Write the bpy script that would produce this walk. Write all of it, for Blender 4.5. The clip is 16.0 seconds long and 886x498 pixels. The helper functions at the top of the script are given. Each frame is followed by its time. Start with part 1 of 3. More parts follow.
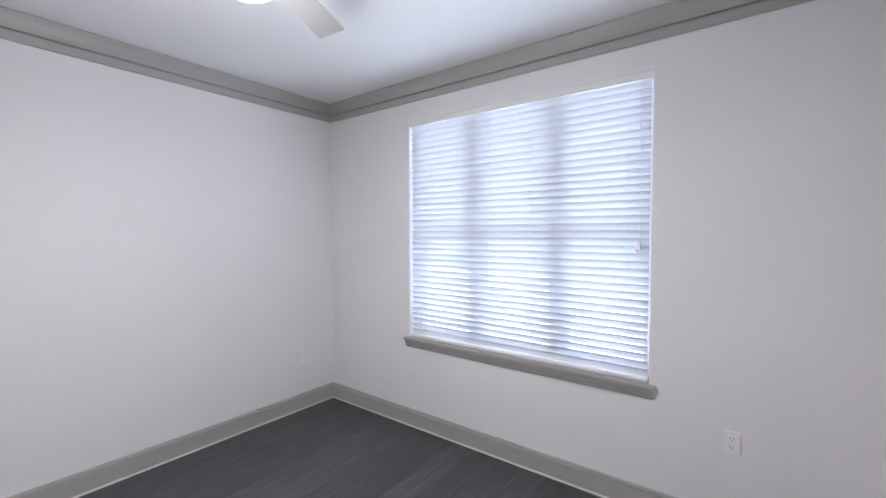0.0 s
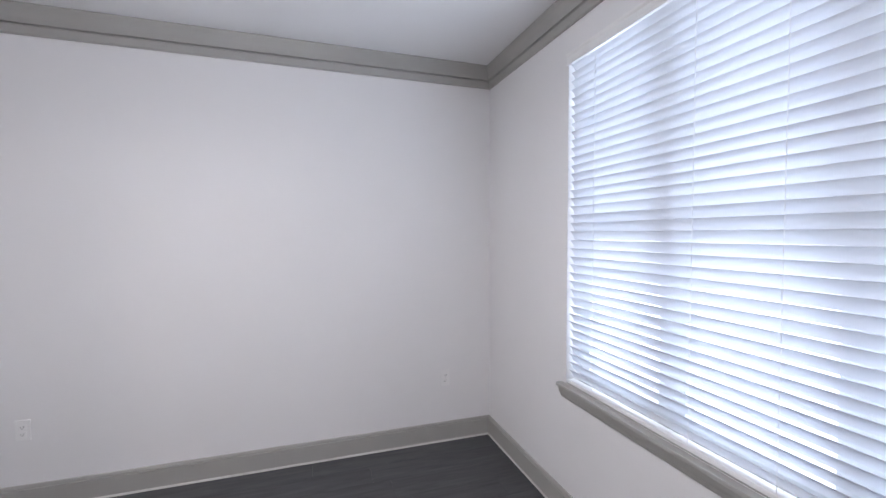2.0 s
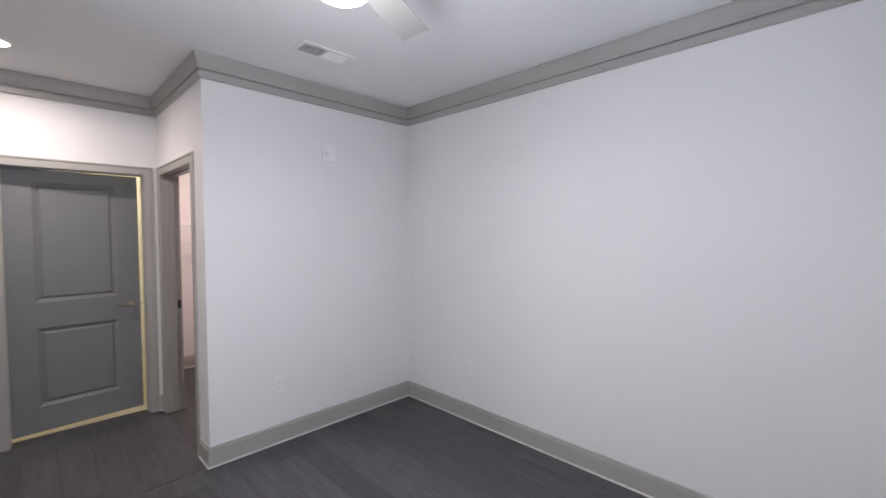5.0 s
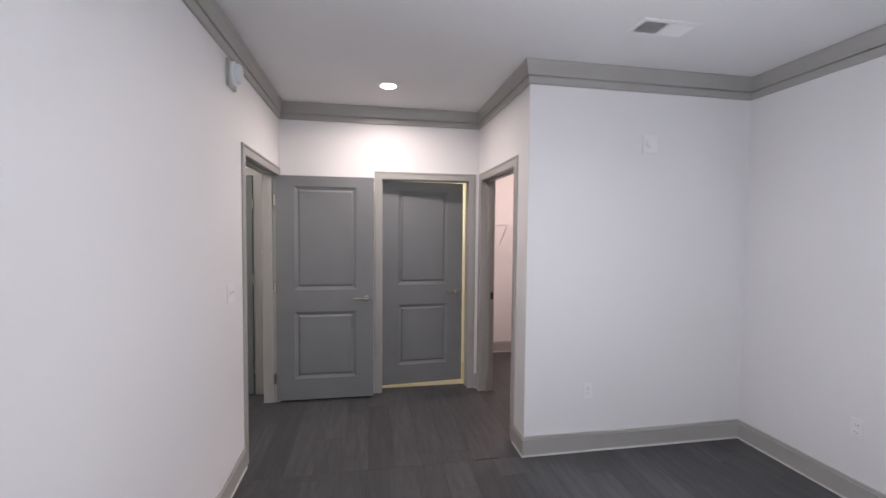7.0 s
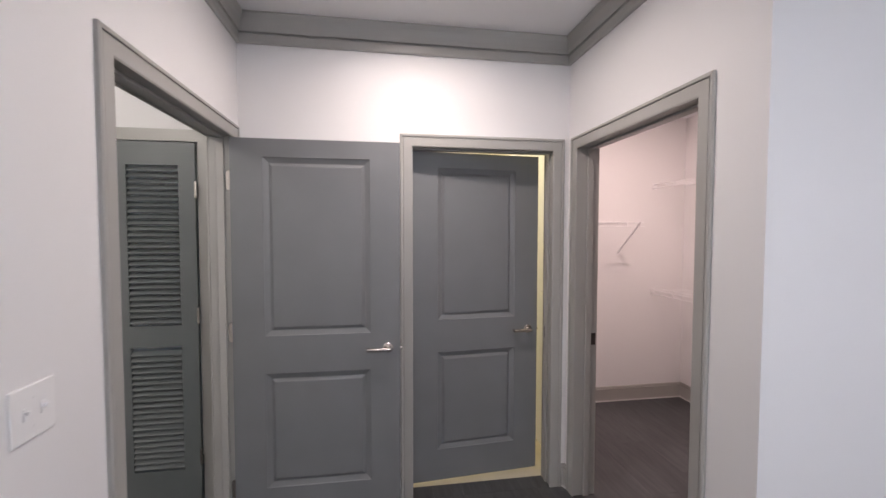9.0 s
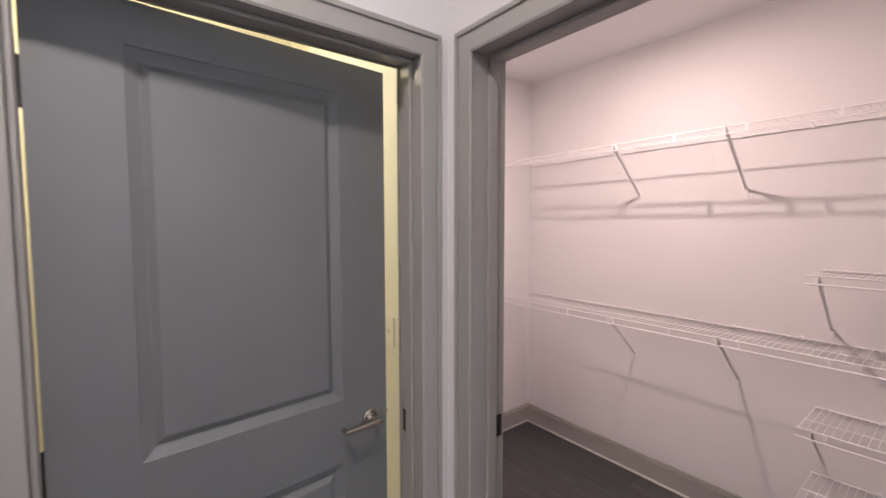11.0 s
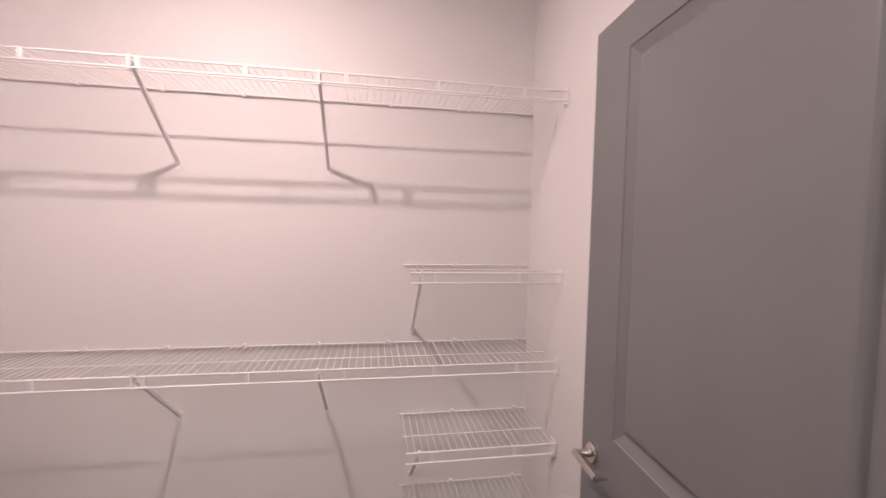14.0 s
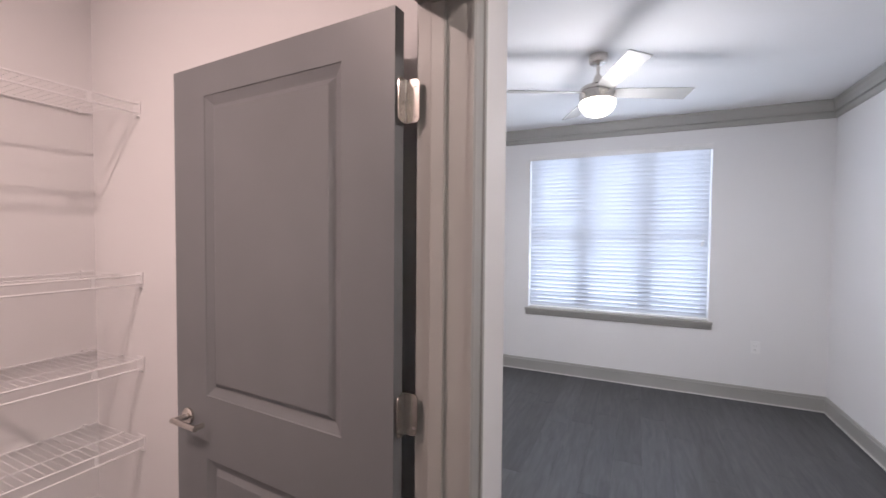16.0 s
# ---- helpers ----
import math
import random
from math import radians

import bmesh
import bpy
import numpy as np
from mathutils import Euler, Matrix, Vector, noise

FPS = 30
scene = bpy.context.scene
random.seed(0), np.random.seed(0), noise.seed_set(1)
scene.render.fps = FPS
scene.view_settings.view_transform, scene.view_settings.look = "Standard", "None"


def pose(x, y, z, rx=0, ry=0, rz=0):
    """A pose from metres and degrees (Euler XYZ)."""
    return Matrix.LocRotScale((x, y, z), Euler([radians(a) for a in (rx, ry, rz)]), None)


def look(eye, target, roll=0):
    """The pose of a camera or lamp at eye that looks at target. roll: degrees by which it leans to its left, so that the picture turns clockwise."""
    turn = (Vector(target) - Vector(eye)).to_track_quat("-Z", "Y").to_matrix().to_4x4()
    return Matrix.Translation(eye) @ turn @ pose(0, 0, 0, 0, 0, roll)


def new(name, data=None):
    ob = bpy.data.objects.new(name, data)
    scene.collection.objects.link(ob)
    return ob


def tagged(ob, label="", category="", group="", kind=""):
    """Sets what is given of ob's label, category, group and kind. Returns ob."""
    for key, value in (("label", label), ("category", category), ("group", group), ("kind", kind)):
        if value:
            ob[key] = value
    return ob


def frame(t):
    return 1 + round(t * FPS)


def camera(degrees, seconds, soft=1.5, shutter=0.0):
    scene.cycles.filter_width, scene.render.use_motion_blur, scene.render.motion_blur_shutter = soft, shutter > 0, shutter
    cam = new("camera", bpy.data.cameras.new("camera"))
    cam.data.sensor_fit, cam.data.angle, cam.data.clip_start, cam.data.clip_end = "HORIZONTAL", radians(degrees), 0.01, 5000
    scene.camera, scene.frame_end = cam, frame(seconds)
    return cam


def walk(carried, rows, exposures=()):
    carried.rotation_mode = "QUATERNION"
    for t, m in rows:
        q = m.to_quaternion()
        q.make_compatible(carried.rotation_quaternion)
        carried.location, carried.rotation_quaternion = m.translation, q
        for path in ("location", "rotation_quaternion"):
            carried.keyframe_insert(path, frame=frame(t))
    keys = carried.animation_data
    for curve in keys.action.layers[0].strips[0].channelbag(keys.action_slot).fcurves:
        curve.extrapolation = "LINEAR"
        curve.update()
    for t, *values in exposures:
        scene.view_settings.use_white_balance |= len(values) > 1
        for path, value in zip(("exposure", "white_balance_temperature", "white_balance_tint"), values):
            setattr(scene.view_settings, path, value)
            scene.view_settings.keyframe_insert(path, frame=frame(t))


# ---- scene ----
cam = camera(93.8, 16.0, shutter=0.2)
PATH = [
    (0, (0.192, 0.604, 1.547), (-1.011, 2.2, 1.468), -0.1),
    (0.5, (0.118, 0.905, 1.526), (-1.271, 2.342, 1.449), -0.2),
    (1, (0.06, 1.23, 1.516), (-1.532, 2.438, 1.439), -0.2),
    (1.5, (-0.025, 1.548, 1.526), (-1.794, 2.476, 1.437), -0.1),
    (2, (-0.145, 1.772, 1.507), (-2.043, 2.397, 1.432), -0.1),
    (2.5, (-0.187, 1.97, 1.498), (-2.166, 2.252, 1.428), -0.0),
    (3, (-0.27, 2.107, 1.502), (-2.267, 2.027, 1.429), -0.1),
    (3.5, (-0.322, 2.181, 1.537), (-2.276, 1.761, 1.46), -0.0),
    (4, (-0.346, 2.297, 1.538), (-2.192, 1.53, 1.467), 0.1),
    (4.5, (-0.403, 2.454, 1.536), (-2.057, 1.332, 1.461), -0.2),
    (5, (-0.398, 2.519, 1.568), (-1.818, 1.113, 1.486), -0.1),
    (7.5, (-0.102, 1.896, 1.568), (-0.317, -0.091, 1.484), 0.4),
    (8, (-0.071, 1.47, 1.564), (-0.253, -0.52, 1.483), 0.2),
    (10.5, (-0.277, -0.529, 1.579), (-1.223, -2.287, 1.465), -0.3),
    (11, (-0.432, -0.776, 1.572), (-1.65, -2.357, 1.449), -0.1),
    (11.5, (-0.607, -0.921, 1.531), (-2.052, -2.3, 1.434), 0.5),
    (12, (-0.779, -1.092, 1.559), (-2.453, -2.179, 1.432), 0.3),
    (12.5, (-0.963, -1.188, 1.522), (-2.785, -2.006, 1.422), 0.9),
    (13, (-1.096, -1.289, 1.51), (-3.03, -1.79, 1.418), 0.9),
    (13.5, (-1.188, -1.345, 1.526), (-3.181, -1.458, 1.404), 1.0),
    (14, (-1.212, -1.335, 1.52), (-3.18, -0.998, 1.413), 1.2),
    (14.5, (-1.149, -1.433, 1.517), (-2.968, -0.606, 1.424), 0.9),
    (15, (-1.017, -1.472, 1.518), (-2.575, -0.219, 1.436), 0.8),
    (15.5, (-0.954, -1.505, 1.507), (-2.156, 0.092, 1.434), 0.7),
    (16, (-0.892, -1.608, 1.522), (-1.738, 0.203, 1.457), 0.5),
]
walk(cam, [(t, look(eye, target, roll)) for t, eye, target, roll in PATH])

# ---- world, window light, lamps ----
world = bpy.data.worlds.new("sky")
scene.world = world
world.use_nodes = True
wn = world.node_tree
sky = wn.nodes.new("ShaderNodeTexSky")
sky.sky_type, sky.sun_disc = 'NISHITA', False
sky.sun_elevation, sky.sun_rotation = radians(38), radians(200)
wn.nodes["Background"].inputs["Strength"].default_value = 0.1
wn.links.new(sky.outputs["Color"], wn.nodes["Background"].inputs["Color"])


def lamp(name, kind, at, energy, color, size=0.1, size_y=None, target=None):
    data = bpy.data.lights.new(name, kind)
    data.energy, data.color = energy, color
    if kind == 'AREA':
        data.shape = 'RECTANGLE' if size_y else 'DISK'
        data.size = size
        if size_y:
            data.size_y = size_y
    else:
        data.shadow_soft_size = size
    ob = new(name, data)
    ob.matrix_world = look(at, target) if target else Matrix.Translation(at)
    return ob


# sizes of the place
W, E, N, S = -2.962, 0.641, 3.064, -0.487          # bedroom
AX, AS = -1.226, -1.780                            # entry alcove: west face, south face
CW, CE, CS, CN = -2.941, -1.362, -2.927, -0.655    # walk-in closet
H, HC = 2.712, 2.632                               # ceilings
T = 0.12
WX0, WX1, WZ0, WZ1 = -1.996, -0.256, 0.718, 2.415  # window opening
FAN = (-1.146, 1.320)
DAY = (0.72, 0.825, 1.0)
lamp("daylight", 'AREA', ((WX0 + WX1) / 2, N + 0.50, 1.25), 212, DAY, 4.0, 2.9, ((WX0 + WX1) / 2, 0, 2.15))
lamp("fan_bulb", 'POINT', (FAN[0], FAN[1], 2.09), 24.5, (0.96, 0.937, 1.0), 0.20)
lamp("fan_bowl_light", 'AREA', (FAN[0], FAN[1], 2.298), 20, (0.96, 0.937, 1.0), 0.18, None, (FAN[0], FAN[1], 0))
downlight = lamp("alcove_bulb", 'AREA', (-0.31, -1.145, H - 0.016), 15.5, (1.0, 0.85, 0.80), 0.11, None, (-0.31, -1.145, 0))
downlight.data.spread = radians(164)
lamp("closet_bulb", 'AREA', (-2.055, -1.825, HC - 0.034), 20, (1.0, 0.745, 0.69), 0.06, None, (-2.055, -1.825, 0))
lamp("bathroom_bulb", 'POINT', (-0.35, -2.7, 2.3), 22, (1.0, 0.87, 0.58), 0.12)
# unseen fill lamp, added to brighten the hall behind the doorway
lamp("hall_fill", 'POINT', (1.5, -0.6, 2.4), 20, (1.0, 0.92, 0.86), 0.12)


# ---- materials ----
def mat(name, color, rough=0.5, metal=0.0, var=0.04, scale=6.0, bump=0.0, grain=200.0, spec=0.5):
    m = bpy.data.materials.new(name)
    m.use_nodes = True
    nt = m.node_tree
    b = nt.nodes["Principled BSDF"]
    b.inputs["Roughness"].default_value, b.inputs["Metallic"].default_value = rough, metal
    b.inputs["Specular IOR Level"].default_value = spec
    co = nt.nodes.new("ShaderNodeTexCoord")
    n1 = nt.nodes.new("ShaderNodeTexNoise")
    n1.inputs["Scale"].default_value, n1.inputs["Detail"].default_value = scale, 5
    nt.links.new(co.outputs["Object"], n1.inputs["Vector"])
    ramp = nt.nodes.new("ShaderNodeValToRGB")
    ramp.color_ramp.elements[0].position, ramp.color_ramp.elements[1].position = 0.3, 0.7
    ramp.color_ramp.elements[0].color = (*[c * (1 - var) for c in color], 1)
    ramp.color_ramp.elements[1].color = (*[min(1, c * (1 + var)) for c in color], 1)
    nt.links.new(n1.outputs["Fac"], ramp.inputs["Fac"])
    nt.links.new(ramp.outputs["Color"], b.inputs["Base Color"])
    if bump:
        n2 = nt.nodes.new("ShaderNodeTexNoise")
        n2.inputs["Scale"].default_value, n2.inputs["Detail"].default_value = grain, 3
        nt.links.new(co.outputs["Object"], n2.inputs["Vector"])
        bp = nt.nodes.new("ShaderNodeBump")
        bp.inputs["Strength"].default_value, bp.inputs["Distance"].default_value = bump, 0.002
        nt.links.new(n2.outputs["Fac"], bp.inputs["Height"])
        nt.links.new(bp.outputs["Normal"], b.inputs["Normal"])
    return m


def glow(name, color, strength):
    m = mat(name, color, 0.4)
    b = m.node_tree.nodes["Principled BSDF"]
    b.inputs["Emission Color"].default_value = (*color, 1)
    b.inputs["Emission Strength"].default_value = strength
    return m


WALL = mat("wall_paint", (0.82, 0.812, 0.815), 0.62, 0, 0.012, 1.3, 0.25, 220, 0.3)
CEIL = mat("ceiling_paint", (0.85, 0.85, 0.86), 0.75, 0, 0.012, 1.5, 0.3, 160, 0.2)
TRIM = mat("trim_paint", (0.40, 0.393, 0.372), 0.38, 0, 0.03, 3, 0.08, 90)
CAULK = mat("caulk", (0.62, 0.61, 0.59), 0.5, 0, 0.05, 20)
DOOR = mat("door_paint", (0.195, 0.202, 0.212), 0.42, 0, 0.04, 4, 0.12, 120)
GREY = mat("louver_paint", (0.15, 0.165, 0.165), 0.45, 0, 0.04, 4)
WHITE = mat("white_plastic", (0.855, 0.848, 0.845), 0.35, 0, 0.01, 8)
ALARM = mat("alarm_plastic", (0.78, 0.82, 0.86), 0.35, 0, 0.01, 8)
# near-black colour that stands for the shade inside vent and outlet openings
SHADE = mat("opening_shade", (0.05, 0.05, 0.05), 0.6, 0, 0.02, 8)
WIRE = mat("white_epoxy_wire", (0.88, 0.875, 0.885), 0.35, 0, 0.02, 15)
NICKEL = mat("satin_nickel", (0.62, 0.58, 0.54), 0.27, 1.0, 0.04, 30, 0.03, 400)
BRONZE = mat("strike_metal", (0.10, 0.09, 0.085), 0.4, 1.0, 0.04, 30)
BLADE = mat("fan_blade_silver", (0.36, 0.355, 0.34), 0.38, 0, 0.03, 8)
SUB = mat("subfloor", (0.03, 0.03, 0.03), 0.8)
TILE = mat("cream_tile", (0.62, 0.56, 0.44), 0.4, 0, 0.05, 5)
CREAM = mat("cream_paint", (0.80, 0.76, 0.64), 0.6, 0, 0.01, 3)
VINYL = mat("white_vinyl", (0.76, 0.78, 0.80), 0.4, 0, 0.01, 8)
BULB = glow("lit_bowl", (1.0, 0.95, 0.88), 7.0)
CLOSET_GLOW = glow("lit_closet_globe", (1.0, 0.745, 0.69), 20.0)
DISC = glow("lit_disc", (1.0, 0.93, 0.86), 14.0)


def plank_material():
    m = bpy.data.materials.new("grey_vinyl_plank")
    m.use_nodes = True
    nt = m.node_tree
    b = nt.nodes["Principled BSDF"]
    co = nt.nodes.new("ShaderNodeTexCoord")
    info = nt.nodes.new("ShaderNodeObjectInfo")
    add = nt.nodes.new("ShaderNodeVectorMath")
    add.operation = 'MULTIPLY_ADD'
    nt.links.new(info.outputs["Random"], add.inputs[0])
    add.inputs[1].default_value = (37, 53, 11)
    nt.links.new(co.outputs["Object"], add.inputs[2])
    mp = nt.nodes.new("ShaderNodeMapping")
    mp.inputs["Scale"].default_value = (14, 1.6, 6)
    nt.links.new(add.outputs[0], mp.inputs["Vector"])
    n1 = nt.nodes.new("ShaderNodeTexNoise")
    n1.inputs["Scale"].default_value, n1.inputs["Detail"].default_value, n1.inputs["Roughness"].default_value = 2.2, 7, 0.62
    n1.inputs["Distortion"].default_value = 0.6
    nt.links.new(mp.outputs["Vector"], n1.inputs["Vector"])
    ramp = nt.nodes.new("ShaderNodeValToRGB")
    ramp.color_ramp.elements[0].position, ramp.color_ramp.elements[1].position = 0.25, 0.78
    ramp.color_ramp.elements[0].color, ramp.color_ramp.elements[1].color = (0.037, 0.039, 0.042, 1), (0.093, 0.094, 0.099, 1)
    nt.links.new(n1.outputs["Fac"], ramp.inputs["Fac"])
    hsv = nt.nodes.new("ShaderNodeHueSaturation")
    mr = nt.nodes.new("ShaderNodeMapRange")
    mr.inputs["To Min"].default_value, mr.inputs["To Max"].default_value = 0.82, 1.2
    nt.links.new(info.outputs["Random"], mr.inputs["Value"])
    nt.links.new(mr.outputs["Result"], hsv.inputs["Value"])
    nt.links.new(ramp.outputs["Color"], hsv.inputs["Color"])
    nt.links.new(hsv.outputs["Color"], b.inputs["Base Color"])
    b.inputs["Roughness"].default_value = 0.43
    bp = nt.nodes.new("ShaderNodeBump")
    bp.inputs["Strength"].default_value, bp.inputs["Distance"].default_value = 0.15, 0.002
    nt.links.new(n1.outputs["Fac"], bp.inputs["Height"])
    nt.links.new(bp.outputs["Normal"], b.inputs["Normal"])
    return m


def slat_material():
    m = bpy.data.materials.new("blind_slat")
    m.use_nodes = True
    nt = m.node_tree
    b = nt.nodes["Principled BSDF"]
    b.inputs["Base Color"].default_value, b.inputs["Roughness"].default_value = (0.82, 0.83, 0.85, 1), 0.4
    tr = nt.nodes.new("ShaderNodeBsdfTranslucent")
    tr.inputs["Color"].default_value = (0.80, 0.84, 0.92, 1)
    co = nt.nodes.new("ShaderNodeTexCoord")
    n1 = nt.nodes.new("ShaderNodeTexNoise")
    n1.inputs["Scale"].default_value = 9
    nt.links.new(co.outputs["Object"], n1.inputs["Vector"])
    mr = nt.nodes.new("ShaderNodeMapRange")
    mr.inputs["To Min"].default_value, mr.inputs["To Max"].default_value = 0.22, 0.27
    nt.links.new(n1.outputs["Fac"], mr.inputs["Value"])
    mix = nt.nodes.new("ShaderNodeMixShader")
    nt.links.new(mr.outputs["Result"], mix.inputs["Fac"])
    nt.links.new(b.outputs[0], mix.inputs[1])
    nt.links.new(tr.outputs[0], mix.inputs[2])
    nt.links.new(mix.outputs[0], nt.nodes["Material Output"].inputs["Surface"])
    return m


def glass_material():
    m = bpy.data.materials.new("window_glass")
    m.use_nodes = True
    b = m.node_tree.nodes["Principled BSDF"]
    b.inputs["Transmission Weight"].default_value, b.inputs["Roughness"].default_value = 1.0, 0.0
    b.inputs["IOR"].default_value = 1.45
    return m


PLANK, SLAT, GLASS = plank_material(), slat_material(), glass_material()


# ---- mesh helpers ----
def box(bm, x0, y0, z0, x1, y1, z1, bevel=0.0):
    made = bmesh.ops.create_cube(bm, size=1)
    vs = made["verts"]
    bmesh.ops.scale(bm, vec=(x1 - x0, y1 - y0, z1 - z0), verts=vs)
    bmesh.ops.translate(bm, vec=((x0 + x1) / 2, (y0 + y1) / 2, (z0 + z1) / 2), verts=vs)
    if bevel:
        es = {e for v in vs for e in v.link_edges}
        bmesh.ops.bevel(bm, geom=list(es), offset=bevel, segments=2, affect='EDGES', profile=0.6)
    return vs


def rod(bm, a, b, r, seg=8):
    a, b = Vector(a), Vector(b)
    d = b - a
    m = Matrix.Translation((a + b) / 2) @ d.to_track_quat('Z', 'Y').to_matrix().to_4x4()
    bmesh.ops.create_cone(bm, cap_ends=True, segments=seg, radius1=r, radius2=r, depth=d.length, matrix=m)


def lathe(bm, profile, at=(0, 0, 0), seg=32, axis=None):
    """A turned shape from (radius, height) pairs."""
    m = Matrix.Translation(at) @ (axis or Matrix.Identity(4))
    rings = []
    for r, z in profile:
        rings.append([bm.verts.new(m @ Vector((max(r, 0.0004) * math.cos(2 * math.pi * k / seg), max(r, 0.0004) * math.sin(2 * math.pi * k / seg), z))) for k in range(seg)])
    for p, q in zip(rings, rings[1:]):
        for k in range(seg):
            bm.faces.new((p[k], p[(k + 1) % seg], q[(k + 1) % seg], q[k]))
    bm.faces.new(rings[0][::-1])
    bm.faces.new(rings[-1])


def part(name, bm, material, parent=None, label="", smooth=False):
    bmesh.ops.recalc_face_normals(bm, faces=bm.faces)
    me = bpy.data.meshes.new(name)
    bm.to_mesh(me)
    bm.free()
    me.materials.append(material)
    if smooth:
        for f in me.polygons:
            f.use_smooth = True
        me.set_sharp_from_angle(angle=radians(40))
    ob = new(name, me)
    if parent:
        ob.parent = parent
    if label:
        tagged(ob, label)
    return ob


def setting(name, bm, material, label, category):
    return tagged(part(name, bm, material), label, category, kind="structure")


def boxes(*rows):
    bm = bmesh.new()
    for r in rows:
        box(bm, *r)
    return bm


def sweep(profile, path, closed=False):
    """A moulding: (offset from the wall, height) pairs along a path that keeps the room on its left."""
    bm = bmesh.new()
    n = len(path)
    rings = []
    for i, p in enumerate(path):
        p = Vector(p)
        prev = Vector(path[i - 1]) if (closed or i > 0) else None
        nxt = Vector(path[(i + 1) % n]) if (closed or i < n - 1) else None
        d1 = (p - prev).normalized() if prev is not None else (nxt - p).normalized()
        d2 = (nxt - p).normalized() if nxt is not None else d1
        n1, n2 = Vector((-d1.y, d1.x)), Vector((-d2.y, d2.x))
        mitre = (n1 + n2) / (1 + n1.dot(n2))
        rings.append([bm.verts.new((p.x + mitre.x * o, p.y + mitre.y * o, z)) for o, z in profile])
    k = len(profile)
    for i in range(n if closed else n - 1):
        a, b = rings[i], rings[(i + 1) % n]
        for j in range(k):
            bm.faces.new((a[j], b[j], b[(j + 1) % k], a[(j + 1) % k]))
    if not closed:
        bm.faces.new(rings[0])
        bm.faces.new(rings[-1][::-1])
    return bm


def empty(name, m=None):
    ob = new(name)
    ob.empty_display_size = 0.05
    if m is not None:
        ob.matrix_world = m
    return ob


# ---- shell ----
OH = 2.05                                   # door openings
CO0, CO1 = -1.667, -0.757                   # closet opening, along y
EO0, EO1 = -1.690, -0.715                   # hall opening, along y
DO0, DO1 = -1.122, -0.283                   # bathroom opening, along x
G = 0.02                                    # room for the jamb
BX0, BX1, BY0 = -1.269, E + T, -3.35        # bathroom
HX1, HY0, HY1 = 2.4, -1.93, 0.6             # hall
setting("wall_north", boxes((W - T, N, 0, WX0, N + 0.16, H), (WX1, N, 0, E + T, N + 0.16, H),
        (WX0, N, 0, WX1, N + 0.16, WZ0), (WX0, N, WZ1, WX1, N + 0.16, H)), WALL, "white painted wall around the wide window", "wall")
setting("wall_west", boxes((W - T, S, 0, W, N, H)), WALL, "plain white painted bedroom wall", "wall")
setting("wall_south", boxes((W - T, CN, 0, AX, S, H)), WALL, "white painted wall between bedroom and closet", "wall")
setting("wall_alcove_west", boxes((CE, CO1 + G, 0, AX, CN, H), (CE, CO0 - G, OH + G, AX, CO1 + G, H), (CE, AS, 0, AX, CO0 - G, H)),
        WALL, "white painted alcove wall with the closet doorway", "wall")
setting("wall_alcove_south", boxes((CE, AS - T, 0, DO0 - G, AS, H), (DO1 + G, AS - T, 0, E, AS, H), (DO0 - G, AS - T, OH + G, DO1 + G, AS, H)),
        WALL, "white painted alcove wall with the bathroom doorway", "wall")
setting("wall_east", boxes((E, EO1 + G, 0, E + T, N, H), (E, AS - T, 0, E + T, EO0 - G, H), (E, EO0 - G, OH + G, E + T, EO1 + G, H)),
        WALL, "white painted wall with the hall doorway", "wall")
setting("wall_closet_west", boxes((CW - T, CS - T, 0, CW, CN, H)), WALL, "white closet wall behind the wire shelves", "wall")
setting("wall_closet_south", boxes((CW, CS - T, 0, BX0, CS, H)), WALL, "white closet end wall", "wall")
setting("wall_closet_east", boxes((CE, CS, 0, BX0, AS - T, H)), WALL, "white wall between closet and bathroom", "wall")
setting("wall_bathroom", boxes((BX0 - T, BY0 - T, 0, BX1 + T, BY0, H), (BX1, BY0, 0, BX1 + T, HY0 - T, H), (BX0 - T, BY0, 0, BX0, CS - T, H)),
        CREAM, "cream painted bathroom walls", "wall")
setting("wall_hall", boxes((E + T, HY0 - T, 0, 0.895, HY0, H), (1.75, HY0 - T, 0, HX1, HY0, H), (0.895, HY0 - T, 2.07, 1.75, HY0, H),
        (HX1, HY0 - T, 0, HX1 + T, HY1, H), (E + T, HY1, 0, HX1 + T, HY1 + T, H), (0.895, HY0 - 0.7, 0, 1.75, HY0 - 0.58, H)),
        WALL, "white painted hall walls", "wall")
setting("ceiling", boxes((W - T, CN, H, E + T, N + 0.16, H + 0.1), (CE, BY0 - T, H, E + T, CN, H + 0.1), (E + T, BY0 - T, H, HX1 + T, HY1 + T, H + 0.1)),
        CEIL, "flat white painted ceiling", "ceiling")
setting("ceiling_closet", boxes((CW, CS, HC, CE, CN, HC + 0.04), (CW - T, CS - T, H, CE, CN, H + 0.1)), CEIL, "flat white closet ceiling", "ceiling")
floor = setting("floor", boxes((W - T, CS - T, -0.12, CE, N + 0.16, -0.012), (CE, AS - T, -0.12, E + T, N + 0.16, -0.012), (E + T, HY0 - 0.7, -0.12, HX1 + T, HY1 + T, -0.012)),
                SUB, "dark grey wood-look vinyl plank floor", "floor")
setting("floor_bathroom", boxes((CE, BY0 - T, -0.12, E + T, AS - T, 0.0)), TILE, "cream tile bathroom floor", "floor")

